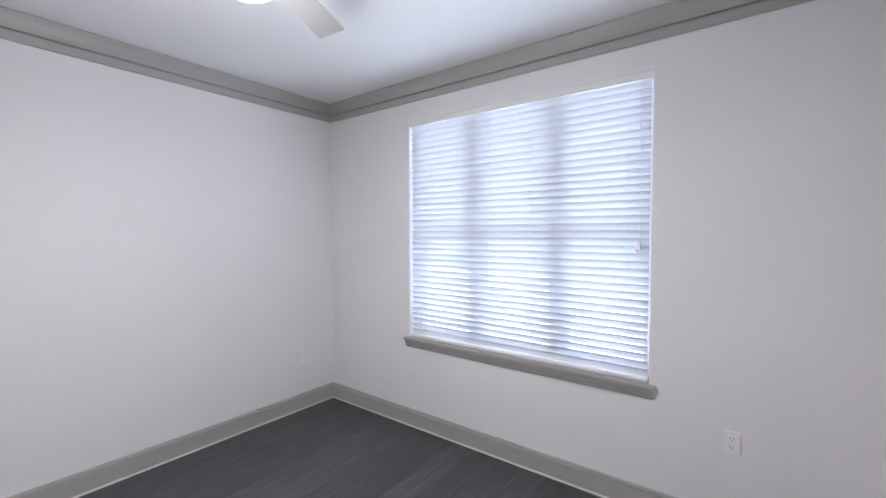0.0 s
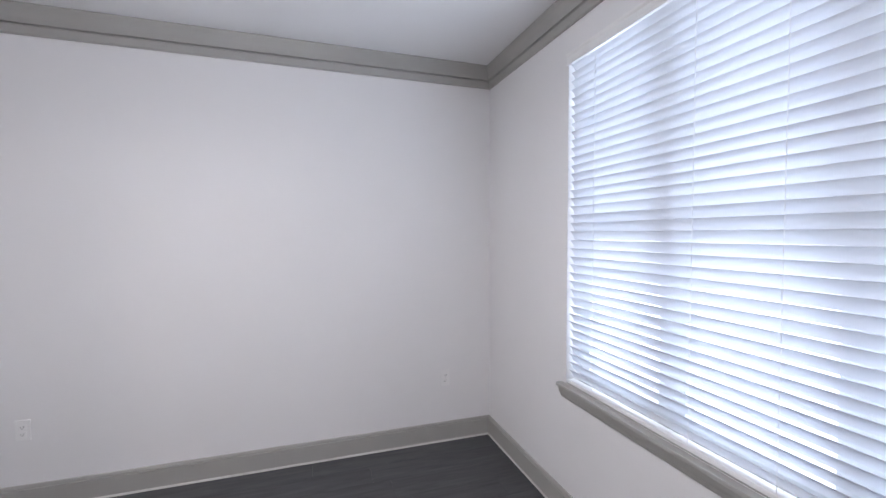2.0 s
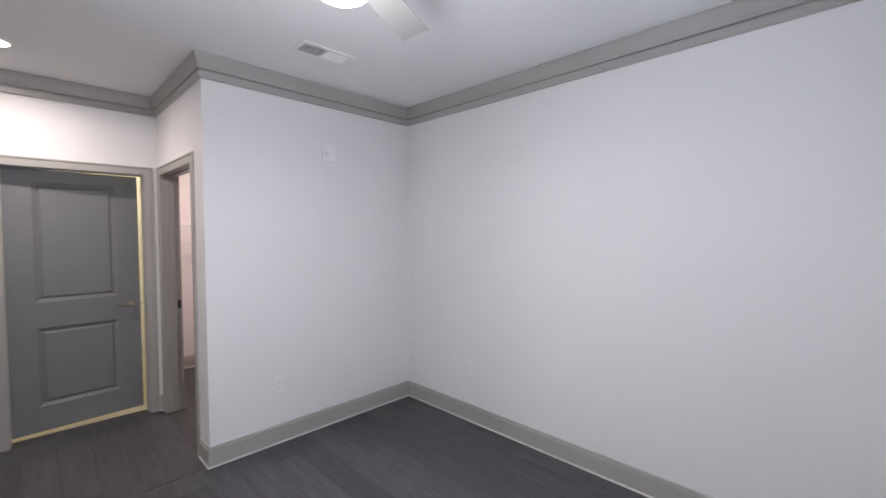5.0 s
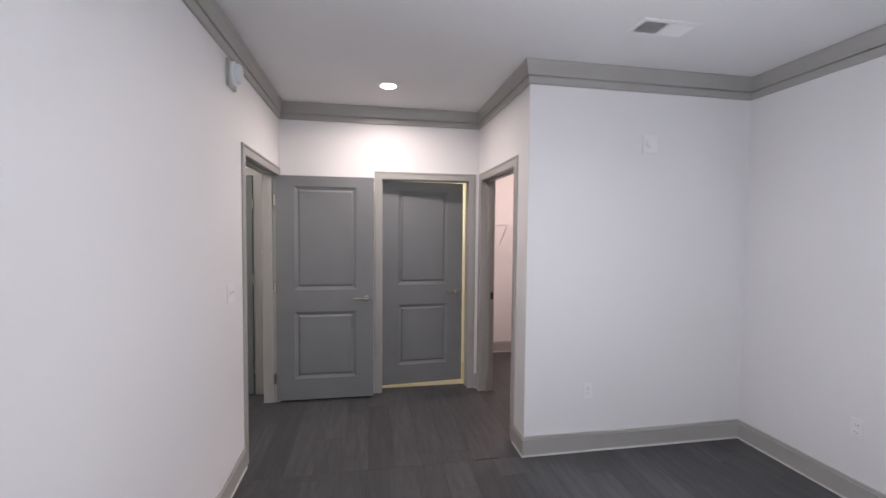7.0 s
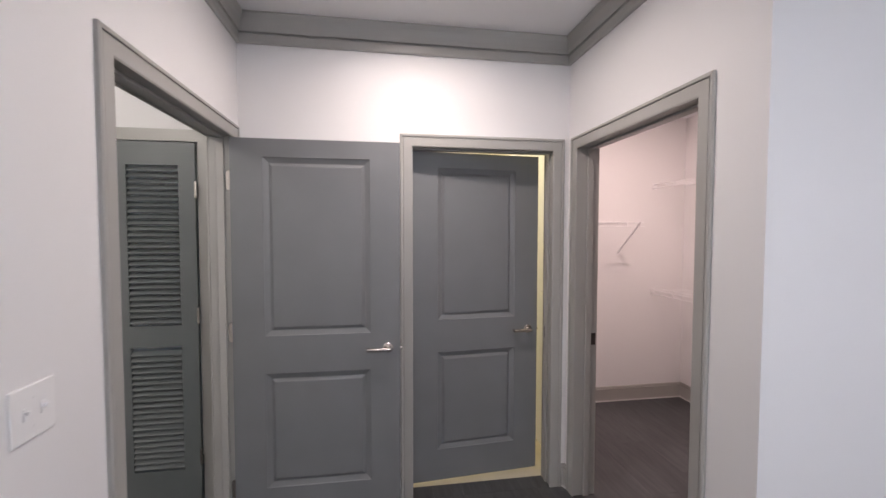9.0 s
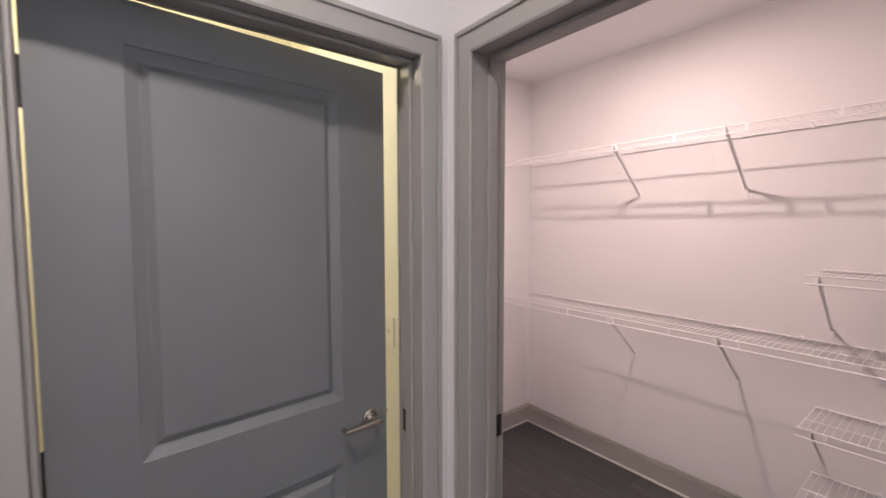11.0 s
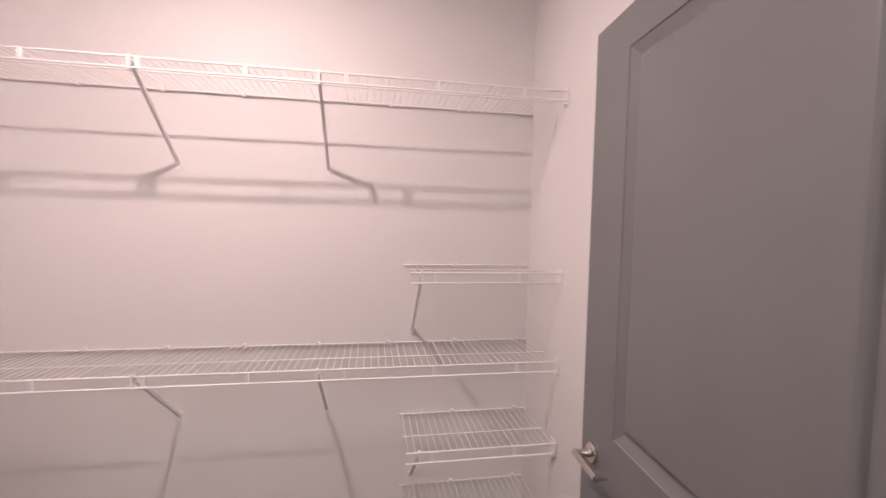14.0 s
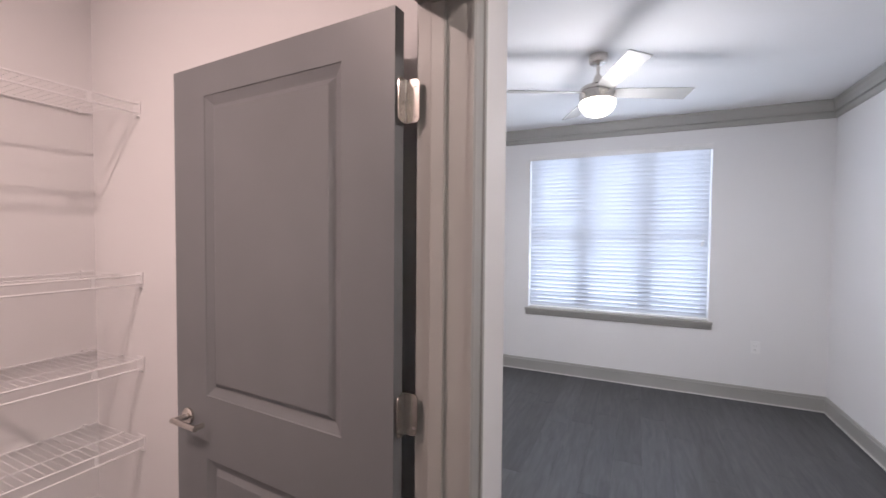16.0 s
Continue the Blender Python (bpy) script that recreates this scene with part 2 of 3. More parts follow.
CROWN = [(0, 2.558), (0.012, 2.558), (0.017, 2.566), (0.017, 2.600), (0.020, 2.605), (0.007, 2.607), (0.007, 2.613), (0.024, 2.615),
         (0.026, 2.640), (0.036, 2.680), (0.046, 2.700), (0.046, H - 0.001), (0, H - 0.001)]
setting("trim_crown", sweep(CROWN, [(W, S), (AX, S), (AX, AS), (E, AS), (E, N), (W, N)], True), TRIM, "greige painted two-step crown moulding", "crown moulding")
BASE = [(0, 0.012), (0.014, 0.012), (0.014, 0.116), (0.006, 0.118), (0.006, 0.122), (0.012, 0.124), (0.008, 0.138), (0, 0.140)]
SHOE = [(0, 0.001), (0.020, 0.001), (0.019, 0.008), (0.015, 0.0115), (0, 0.0115)]
CAS = 0.076
RUNS = [("baseboard", [(E, EO1 + CAS), (E, N), (W, N), (W, S), (AX, S), (AX, CO1 + CAS)]),
        ("baseboard", [(AX, CO0 - CAS), (AX, AS), (DO0 - CAS, AS)]),
        ("baseboard", [(DO1 + CAS, AS), (E, AS), (E, EO0 - CAS)]),
        ("baseboard_closet", [(CE, CO1 + 0.05), (CE, CN), (CW, CN), (CW, CS), (CE, CS), (CE, CO0 - CAS)])]
for name, path in RUNS:
    setting(name, sweep(BASE, path), TRIM, "greige painted baseboard with a stepped top", "baseboard")
    setting("trim_shoe", sweep(SHOE, path), CAULK, "pale caulked strip along the floor under the baseboard", "trim")


def door_frame(name, m, w, t, back=True):
    """Jamb, stop and casing; opening from x 0 to w, the room's face at y 0."""
    top = empty(name, m)
    tagged(top, "greige painted door casing and jamb", "door frame", kind="structure")
    h = OH
    jt = 0.014
    jamb = boxes((-0.02, -t, 0, -0.006, 0, h + 0.006), (w + 0.006, -t, 0, w + 0.02, 0, h + 0.006), (-0.02, -t, h + 0.006, w + 0.02, 0, h + 0.02))
    part("jamb", jamb, TRIM, top)
    y0, y1 = -t + 0.040, -t + 0.075
    stop = bmesh.new()
    for r in ((-0.006, y0, 0, 0.006, y1, h - 0.006), (w - 0.006, y0, 0, w + 0.006, y1, h - 0.006), (-0.006, y0, h - 0.006, w + 0.006, y1, h + 0.006)):
        box(stop, *r, bevel=0.003)
    part("stop", stop, TRIM, top)
    for sign, face in ((1, 0), (-1, -t)) if back else ((1, 0),):
        prof = [(0, 0), (0, 0.007), (0.006, 0.010), (0.050, 0.010), (0.052, 0.006), (0.056, 0.006), (0.057, 0.013), (0.066, 0.014), (0.071, 0.011), (0.071, 0)]
        bm = bmesh.new()
        rings = []
        for (x, z, dx, dz) in ((0, 0.0, -1, 0), (0, h, -1, 1), (w, h, 1, 1), (w, 0.0, 1, 0)):
            rings.append([bm.verts.new((x + dx * o, face + sign * d, z + dz * o)) for o, d in prof])
        for a, b in zip(rings, rings[1:]):
            for j in range(len(prof)):
                k = (j + 1) % len(prof)
                bm.faces.new((a[j], b[j], b[k], a[k]))
        bm.faces.new(rings[0])
        bm.faces.new(rings[-1][::-1])
        part("casing", bm, TRIM, top)
    return top


closet_frame = door_frame("trim_closet_doorway", pose(AX, CO1, 0, 0, 0, -90), CO1 - CO0, AX - CE, False)
hall_frame = door_frame("trim_hall_doorway", pose(E, EO0, 0, 0, 0, 90), EO1 - EO0, T, True)
bath_frame = door_frame("trim_bathroom_doorway", pose(DO0, AS, 0), DO1 - DO0, T, True)

def lever(parent, x, z, y, out, toward):
    """A round rose and a straight return lever."""
    bm = bmesh.new()
    ax = Matrix.Rotation(radians(-90 if out > 0 else 90), 4, 'X')
    lathe(bm, [(0.027, 0), (0.027, 0.006), (0.024, 0.009), (0.012, 0.010), (0.010, 0.014), (0.010, 0.045)], (x, y, z), 24, ax)
    part("rose", bm, NICKEL, parent, smooth=True)
    bm = bmesh.new()
    rod(bm, (x - toward * 0.010, y + out * 0.047, z), (x + toward * 0.112, y + out * 0.047, z), 0.009, 16)
    rod(bm, (x + toward * 0.106, y + out * 0.047, z), (x + toward * 0.106, y + out * 0.020, z), 0.008, 12)
    part("lever", bm, NICKEL, parent, "satin nickel lever handle", True)


def door(name, m, w, hinge_right, label):
    top = empty(name)
    top.matrix_world = m
    tagged(top, label, "door", kind="structure")
    t, z0, z1 = 0.035, 0.012, 2.036
    bm = bmesh.new()
    st = 0.158
    cols = (0, st, w - st, w)
    rowz = (z0, 0.205, 0.815, 1.015, 1.942, z1)
    for y, s in ((0.0, -1), (-t, 1)):
        for i in range(3):
            for j in range(5):
                a, b, c, d = cols[i], cols[i + 1], rowz[j], rowz[j + 1]
                if i == 1 and j in (1, 3):
                    steps = [(0, 0), (0.002, 0.0030), (0.026, 0.0125), (0.030, 0.0130), (0.045, 0.0035), (0.049, 0.0030)]
                    rings = [[bm.verts.new((xx, y + s * dp, zz)) for xx, zz in ((a + o, c + o), (b - o, c + o), (b - o, d - o), (a + o, d - o))] for o, dp in steps]
                    for p, q in zip(rings, rings[1:]):
                        for k in range(4):
                            bm.faces.new((p[k], p[(k + 1) % 4], q[(k + 1) % 4], q[k]))
                    bm.faces.new(rings[-1])
                else:
                    bm.faces.new([bm.verts.new((xx, y, zz)) for xx, zz in ((a, c), (b, c), (b, d), (a, d))])
    for q in (((0, z0), (0, z1)), ((w, z0), (w, z1)), ((0, z0), (w, z0)), ((0, z1), (w, z1))):
        (xa, za), (xb, zb) = q
        bm.faces.new([bm.verts.new(v) for v in ((xa, 0, za), (xb, 0, zb), (xb, -t, zb), (xa, -t, za))])
    bmesh.ops.remove_doubles(bm, verts=bm.verts, dist=0.0002)
    part("leaf", bm, DOOR, top)
    hx, lx, toward = (w, 0.065, 1) if hinge_right else (0.0, w - 0.065, -1)
    lever(top, lx, 0.932, 0.0, 1, toward)
    lever(top, lx, 0.932, -t, -1, toward)
    edge = 0.0 if hinge_right else w
    s = -1 if hinge_right else 1
    bm = boxes(tuple(sorted((edge, edge + s * 0.0015)))[:1] + (-0.030, 0.89) + tuple(sorted((edge, edge + s * 0.0015)))[1:] + (-0.005, 0.96))
    rod(bm, (edge, -0.0175, 0.925), (edge + s * 0.012, -0.0175, 0.925), 0.008, 12)
    part("latch", bm, NICKEL, top, "nickel latch plate and bolt")
    return top


def hinge(parent, m, z, both=True):
    """A jamb leaf along local x, a door leaf along local -y, with rounded corners, screws and a knuckle."""
    r = 0.012
    pts = [(0.003, 0.05)]
    for cx, cz, a0 in ((0.036 - r, 0.05 - r, 90), (0.036 - r, -0.05 + r, 0)):
        for k in range(5):
            a = radians(a0 - 22.5 * k)
            pts.append((cx + r * math.cos(a), cz + r * math.sin(a)))
    pts.append((0.003, -0.05))
    bm = bmesh.new()
    for turn in (0, -90) if both else (0,):
        first = len(bm.verts)
        vs = [[bm.verts.new((px, y, pz + z)) for px, pz in pts] for y in (0.0, -0.0025 if turn == 0 else 0.0025)]
        bm.faces.new(vs[0])
        bm.faces.new(vs[1][::-1])
        for k in range(len(pts)):
            bm.faces.new((vs[0][k], vs[0][(k + 1) % len(pts)], vs[1][(k + 1) % len(pts)], vs[1][k]))
        for dx, dz in ((0.026, 0.034), (0.016, 0.0), (0.026, -0.034)):
            lathe(bm, [(0.004, 0), (0.003, 0.0015)], (dx, -0.0025 if turn == 0 else 0.0025, z + dz), 10, Matrix.Rotation(radians(90 if turn == 0 else -90), 4, 'X'))
        bm.verts.ensure_lookup_table()
        bmesh.ops.transform(bm, matrix=pose(0, 0, 0, 0, 0, turn), verts=bm.verts[first:])
    for k in range(3):
        rod(bm, (-0.002, -0.002, z - 0.05 + 0.0335 * k), (-0.002, -0.002, z - 0.0175 + 0.0335 * k), 0.0062, 14)
    ob = part("hinge", bm, NICKEL, parent, "satin nickel butt hinge", True)
    ob.matrix_basis = parent.matrix_world.inverted() @ m
    return ob


closet_door = door("door_1", pose(-1.392, -0.801, 0, 0, 0, 176.6), 0.868, False, "dark grey two-panel door, open into the closet")
for z in (0.22, 1.10, 1.83):
    hinge(closet_door, pose(CE - 0.022, CO1 - 0.0075, 0), z)
hall_door = door("door_2", pose(-0.205, -1.667, 0.010, 0, 0, -0.4), 0.858, True, "dark grey two-panel door, open against the alcove wall")
for z in (0.22, 1.05, 1.83):
    hinge(hall_door, pose(E - 0.004, EO0 + 0.0085, 0, 0, 0, 0), z, False)
bath_door = door("door_3", pose(-1.107, -1.965, 0.014, 0, 0, 4.7), 0.821, True, "dark grey two-panel bathroom door, slightly ajar")
for z in (0.22, 1.05, 1.83):
    part("hinge", boxes((0.8215, -0.012, z - 0.05, 0.830, -0.008, z + 0.05)), BRONZE, bath_door, "dark metal butt hinge")

# strike plates in the jambs
bm = boxes((0, -0.0135, 0.905, 0.0015, 0.0135, 0.975))
strike = part("strike_plate", bm, BRONZE, closet_frame)
strike.matrix_basis = pose(CO1 - CO0 + 0.0045, -(AX - CE) + 0.022, 0)
bm = boxes((0, -0.0135, 0.905, 0.0015, 0.0135, 0.975))
strike = part("strike_plate", bm, BRONZE, bath_frame)
strike.matrix_basis = pose(-0.006, -T + 0.022, 0)

# ---- window with frame, sill and blind ----
win = empty("window_1")
tagged(win, "wide three-part white vinyl window behind a blind", "window", kind="structure")
yo = N + 0.105
bm = boxes((WX0, yo, WZ0, WX0 + 0.055, yo + 0.055, WZ1), (WX1 - 0.055, yo, WZ0, WX1, yo + 0.055, WZ1),
           (WX0 + 0.055, yo, WZ0, WX1 - 0.055, yo + 0.055, WZ0 + 0.06), (WX0 + 0.055, yo, WZ1 - 0.05, WX1 - 0.055, yo + 0.055, WZ1))
part("window_frame", bm, VINYL, win)
MX = (-1.425, -0.812)
for mx in MX:
    part("mullion", boxes((mx - 0.065, yo - 0.004, WZ0 + 0.06, mx + 0.065, yo + 0.05, WZ1 - 0.05)), VINYL, win)
edges = [WX0 + 0.055, MX[0] - 0.065, MX[0] + 0.065, MX[1] - 0.065, MX[1] + 0.065, WX1 - 0.055]
for k in range(3):
    a, b = edges[2 * k], edges[2 * k + 1]
    part("meeting_rail", boxes((a, yo + 0.002, 1.50, b, yo + 0.045, 1.56)), VINYL, win)
    for z0, z1 in ((WZ0 + 0.06, 1.50), (1.56, WZ1 - 0.05)):
        pane = part("pane", boxes((a, yo + 0.022, z0, b, yo + 0.028, z1)), GLASS, win)
        pane.visible_shadow = False
sill = empty("window_sill")
tagged(sill, "greige painted window stool with a moulded apron", "window sill", kind="structure")
bm = bmesh.new()
box(bm, WX0 - 0.035, N - 0.040, 0.697, WX1 + 0.035, N - 0.0005, 0.718, 0.005)
part("stool", bm, TRIM, sill)
part("inner_sill", boxes((WX0 + 0.001, N, 0.7185, WX1 - 0.001, yo - 0.002, 0.722)), TRIM, sill)
AP = [(0, 0.640), (0.010, 0.640), (0.014, 0.648), (0.016, 0.660), (0.021, 0.664), (0.026, 0.678), (0.030, 0.6965), (0, 0.6965)]
bm = sweep(AP, [(WX1 + 0.028, N), (WX0 - 0.028, N)])
part("apron", bm, TRIM, sill)

blind = empty("window_blind")
tagged(blind, "closed white two-inch horizontal slat blind in the window", "window blind")
bx0, bx1, by = WX0 + 0.012, WX1 - 0.012, N + 0.022
bm = bmesh.new()
box(bm, bx0 + 0.002, by - 0.022, 2.372, bx1 - 0.002, by + 0.028, 2.412, 0.003)
part("headrail", bm, WHITE, blind)
VAL = [(0, 2.366), (0.010, 2.364), (0.012, 2.370), (0.008, 2.378), (0.008, 2.404), (0.013, 2.414), (0.013, 2.424), (0, 2.424)]
part("valance", sweep(VAL, [(WX1 + 0.004, N - 0.001), (WX0 - 0.004, N - 0.001)]), WHITE, blind, "white moulded blind valance")
tilt = radians(57)
hw = 0.0255
prof = []
for k in range(7):
    u = -1 + k / 3
    prof.append((u * hw, 0.0050 * (1 - u * u)))
pitch = 0.0425
sl = bmesh.new()
front = []
for side, th in ((1, 0.0012), (-1, -0.0012)):
    row = []
    for x in (bx0, bx1):
        row.append([sl.verts.new((x, -u * math.cos(tilt) + (v + th) * math.sin(tilt), u * math.sin(tilt) + (v + th) * math.cos(tilt))) for u, v in prof])
    front.append(row)
for row in front:
    for k in range(6):
        sl.faces.new((row[0][k], row[0][k + 1], row[1][k + 1], row[1][k]))
for x in (0, 1):
    for k in range(6):
        sl.faces.new((front[0][x][k], front[0][x][k + 1], front[1][x][k + 1], front[1][x][k]))
for k in (0, 6):
    sl.faces.new((front[0][0][k], front[0][1][k], front[1][1][k], front[1][0][k]))
z = 2.345
first = part("slat", sl, SLAT, blind, smooth=True)
first.location = (0, by, z)
rnd = random.Random(5)
while z - pitch > 0.765:
    z -= pitch
    ob = new("slat", first.data)
    ob.parent = blind
    ob.location = (0, by, z)
    ob.rotation_euler = (radians(rnd.uniform(-1.0, 1.0)), radians(rnd.uniform(-0.05, 0.05)), 0)
bm = bmesh.new()
box(bm, bx0, by - 0.024, 0.724, bx1, by + 0.024, 0.742, 0.004)
part("bottom_rail", bm, WHITE, blind)
for x in (-1.80, -1.267, -0.968, -0.395):
    for dy in (-0.0145, 0.0145):
        bm = bmesh.new()
        rod(bm, (x, by + dy, 0.73), (x, by + dy, 2.35), 0.0011, 6)
        part("ladder_cord", bm, WHITE, blind)
bm = bmesh.new()
rod(bm, (-0.318, by - 0.030, 1.50), (-0.318, by - 0.030, 2.34), 0.0014, 6)
part("pull_cord", bm, WHITE, blind)
for dx in (-0.007, 0.006):
    bm = bmesh.new()
    lathe(bm, [(0.003, 0.05), (0.005, 0.045), (0.009, 0.010), (0.009, 0.0)], (-0.318 + dx, by - 0.034, 1.445 + dx), 14)
    part("tassel", bm, WHITE, blind, "white plastic cord tassel", True)

# ---- ceiling fan ----
fan = empty("ceiling_fan", pose(FAN[0], FAN[1], H))
tagged(fan, "brushed nickel four-blade ceiling fan with a lit bowl", "ceiling fan")
bm = bmesh.new()
lathe(bm, [(0.060, 0), (0.060, -0.030), (0.055, -0.050), (0.040, -0.058), (0.014, -0.062)])
part("canopy", bm, NICKEL, fan, smooth=True)
bm = bmesh.new()
rod(bm, (0, 0, -0.05), (0, 0, -0.177), 0.0105, 16)
part("downrod", bm, NICKEL, fan, smooth=True)
bm = bmesh.new()
lathe(bm, [(0.020, -0.132), (0.024, -0.140), (0.036, -0.190), (0.070, -0.198), (0.100, -0.206), (0.113, -0.218), (0.113, -0.236), (0.109, -0.238),
           (0.109, -0.246), (0.115, -0.248), (0.115, -0.298), (0.110, -0.302)])
part("motor", bm, NICKEL, fan, "brushed nickel motor housing", True)
bm = bmesh.new()
lathe(bm, [(0.108, -0.300), (0.113, -0.305), (0.112, -0.324), (0.102, -0.350), (0.082, -0.374), (0.052, -0.391), (0.020, -0.399), (0.002, -0.400)])
part("bowl", bm, BULB, fan, "lit frosted glass bowl", True)
for k in range(4):
    bm = bmesh.new()
    pts = []
    for u, wd in ((0.100, 0.045), (0.150, 0.052), (0.300, 0.058), (0.520, 0.064), (0.600, 0.064)):
        pts.append((u, wd))
    vs = [[bm.verts.new((u, s * wd, sz)) for i, (u, wd) in enumerate(pts)] for s in (1, -1) for sz in (0.0025, -0.0025)]
    a, b, c, d = vs
    for p, q in ((a, c), (b, d), (a, b), (c, d)):
        for i in range(4):
            bm.faces.new((p[i], p[i + 1], q[i + 1], q[i]))
    for i in (0, 4):
        bm.faces.new((a[i], b[i], d[i], c[i]))
    ob = part("blade", bm, BLADE, fan, "silver painted fan blade")
    ob.matrix_basis = Matrix.Rotation(radians(25 + 90 * k), 4, 'Z') @ Matrix.Translation((0, 0, -0.241)) @ Matrix.Rotation(radians(-13), 4, 'X')

# ---- recessed light, vent, alarm, plates ----
dl = empty("recessed_light", pose(-0.31, -1.145, H))
tagged(dl, "round white recessed downlight, switched on", "ceiling light")
bm = bmesh.new()
lathe(bm, [(0.064, -0.001), (0.086, -0.001), (0.085, -0.006), (0.070, -0.010), (0.062, -0.010)], seg=40)
part("trim_ring", bm, WHITE, dl, smooth=True)
bm = bmesh.new()
lathe(bm, [(0.062, -0.004), (0.062, -0.011)], seg=32)
part("lens", bm, DISC, dl, "bright frosted lens")

vent = empty("ceiling_vent", pose(-1.778, 0.082, H))
tagged(vent, "white louvred supply register in the ceiling", "ceiling vent")
bm = boxes((-0.175, -0.085, -0.008, 0.175, -0.060, -0.0005), (-0.175, 0.060, -0.008, 0.175, 0.085, -0.0005),
           (-0.175, -0.060, -0.008, -0.150, 0.060, -0.0005), (0.150, -0.060, -0.008, 0.175, 0.060, -0.0005), (-0.006, -0.060, -0.008, 0.006, 0.060, -0.0005))
part("frame", bm, WHITE, vent)
# dark sheet under the ceiling in place of the shaded duct
part("duct_shade", boxes((-0.150, -0.060, -0.002, -0.006, 0.060, -0.0005), (0.006, -0.060, -0.002, 0.150, 0.060, -0.0005)), SHADE, vent)
for half in (-1, 1):
    for k in range(9):
        y = -0.052 + k * 0.013
        bm = bmesh.new()
        box(bm, -0.072, -0.0065, -0.0006, 0.072, 0.0065, 0.0006)
        ob = part("slat", bm, WHITE, vent)
        ob.matrix_basis = pose(half * 0.078, y, -0.0075, -38 * half)


def wall_plate(name, m, label, kind):
    """A plate 70 x 115 mm facing local +y."""
    top = empty(name, m)
    tagged(top, label, kind)
    bm = bmesh.new()
    hx = 0.058 if kind == "light switch" else 0.035
    box(bm, -hx, 0.0002, -0.0575, hx, 0.006, 0.0575, 0.0025)
    part("plate", bm, WHITE, top)
    if kind == "outlet":
        for dz in (-0.0195, 0.0195):
            bm = bmesh.new()
            box(bm, -0.017, 0.005, dz - 0.014, 0.017, 0.0078, dz + 0.014, 0.002)
            face = part("receptacle", bm, WHITE, top)
            # black boxes on the face stand for the shaded holes
            part("slot_shade", boxes((-0.008, 0.0076, dz - 0.003, -0.006, 0.0082, dz + 0.006), (0.006, 0.0076, dz - 0.003, 0.008, 0.0082, dz + 0.005),
                               (-0.002, 0.0076, dz - 0.010, 0.002, 0.0082, dz - 0.006)), SHADE, face)
    elif kind == "light switch":
        for dx in (-0.023, 0.023):
            bm = bmesh.new()
            box(bm, dx - 0.006, 0.005, -0.013, dx + 0.006, 0.008, 0.013, 0.001)
            box(bm, dx - 0.004, 0.007, 0.000, dx + 0.004, 0.017, 0.008, 0.001)
            part("toggle", bm, WHITE, top)
    for dz in ((0,) if kind == "outlet" else (-0.03, 0.03)):
        bm = bmesh.new()
        lathe(bm, [(0.0025, 0), (0.002, 0.001)], (0, 0.006, dz), 8, Matrix.Rotation(radians(-90), 4, 'X'))
        part("screw", bm, WHITE, top)
    return top


wall_plate("wall_outlet", pose(0.121, N, 0.510, 0, 0, 180), "white duplex outlet on the window wall", "outlet")
wall_plate("wall_outlet", pose(W, 2.712, 0.462, 0, 0, -90), "white duplex outlet on the plain wall", "outlet")
wall_plate("wall_outlet", pose(W, 0.296, 0.442, 0, 0, -90), "white duplex outlet on the plain wall", "outlet")
wall_plate("wall_outlet", pose(-1.698, S, 0.438, 0, 0, 0), "white duplex outlet near the wall corner", "outlet")
wall_plate("light_switch", pose(BX0, -2.236, 1.140, 0, 0, -90), "white double toggle switch on the cream bathroom wall", "light switch")
wall_plate("light_switch", pose(E, -0.405, 1.190, 0, 0, 90), "white double toggle switch beside the hall doorway", "light switch")

sp = empty("wall_box", pose(-2.132, S, 2.195))
tagged(sp, "square white cover plate high on the wall", "wall plate")
bm = bmesh.new()
box(bm, -0.058, 0.0002, -0.065, 0.058, 0.010, 0.065, 0.003)
part("plate", bm, WHITE, sp)
bm = bmesh.new()
lathe(bm, [(0.034, 0), (0.034, 0.006), (0.030, 0.008)], (0, 0.009, 0.010), 24, Matrix.Rotation(radians(-90), 4, 'X'))
part("cap", bm, WHITE, sp, smooth=True)

al = empty("smoke_alarm", pose(E, -0.440, 2.468, 0, 0, 90))
tagged(al, "white round alarm horn on a square wall plate", "alarm")
bm = bmesh.new()
box(bm, -0.066, 0.0002, -0.082, 0.066, 0.020, 0.072, 0.004)
part("plate", bm, TRIM, al)
bm = bmesh.new()
lathe(bm, [(0.068, 0), (0.068, 0.012), (0.056, 0.016), (0.055, 0.036), (0.048, 0.044), (0.002, 0.046)], (0.0, 0.022, 0.004), 32, Matrix.Rotation(radians(-90), 4, 'X'))
part("horn", bm, ALARM, al, "pale round horn", True)

# ---- louvred door in the hall ----
lv = empty("door_4", pose(0.905, HY0 + 0.004, 0))
tagged(lv, "grey louvred closet door in the hall", "door", kind="structure")
bm = boxes((0, 0, 0.012, 0.085, 0.030, 2.055), (0.345, 0, 0.012, 0.40, 0.030, 2.055), (0.085, 0, 0.012, 0.345, 0.030, 0.23),
           (0.085, 0, 0.93, 0.345, 0.030, 1.05), (0.085, 0, 1.93, 0.345, 0.030, 2.055))
part("frame", bm, GREY, lv)
bm = boxes((0.402, 0, 0.012, 0.80, 0.030, 2.055))
part("panel", bm, GREY, lv)
sb = bmesh.new()
box(sb, 0.085, -0.018, -0.003, 0.345, 0.018, 0.003)
louv = None
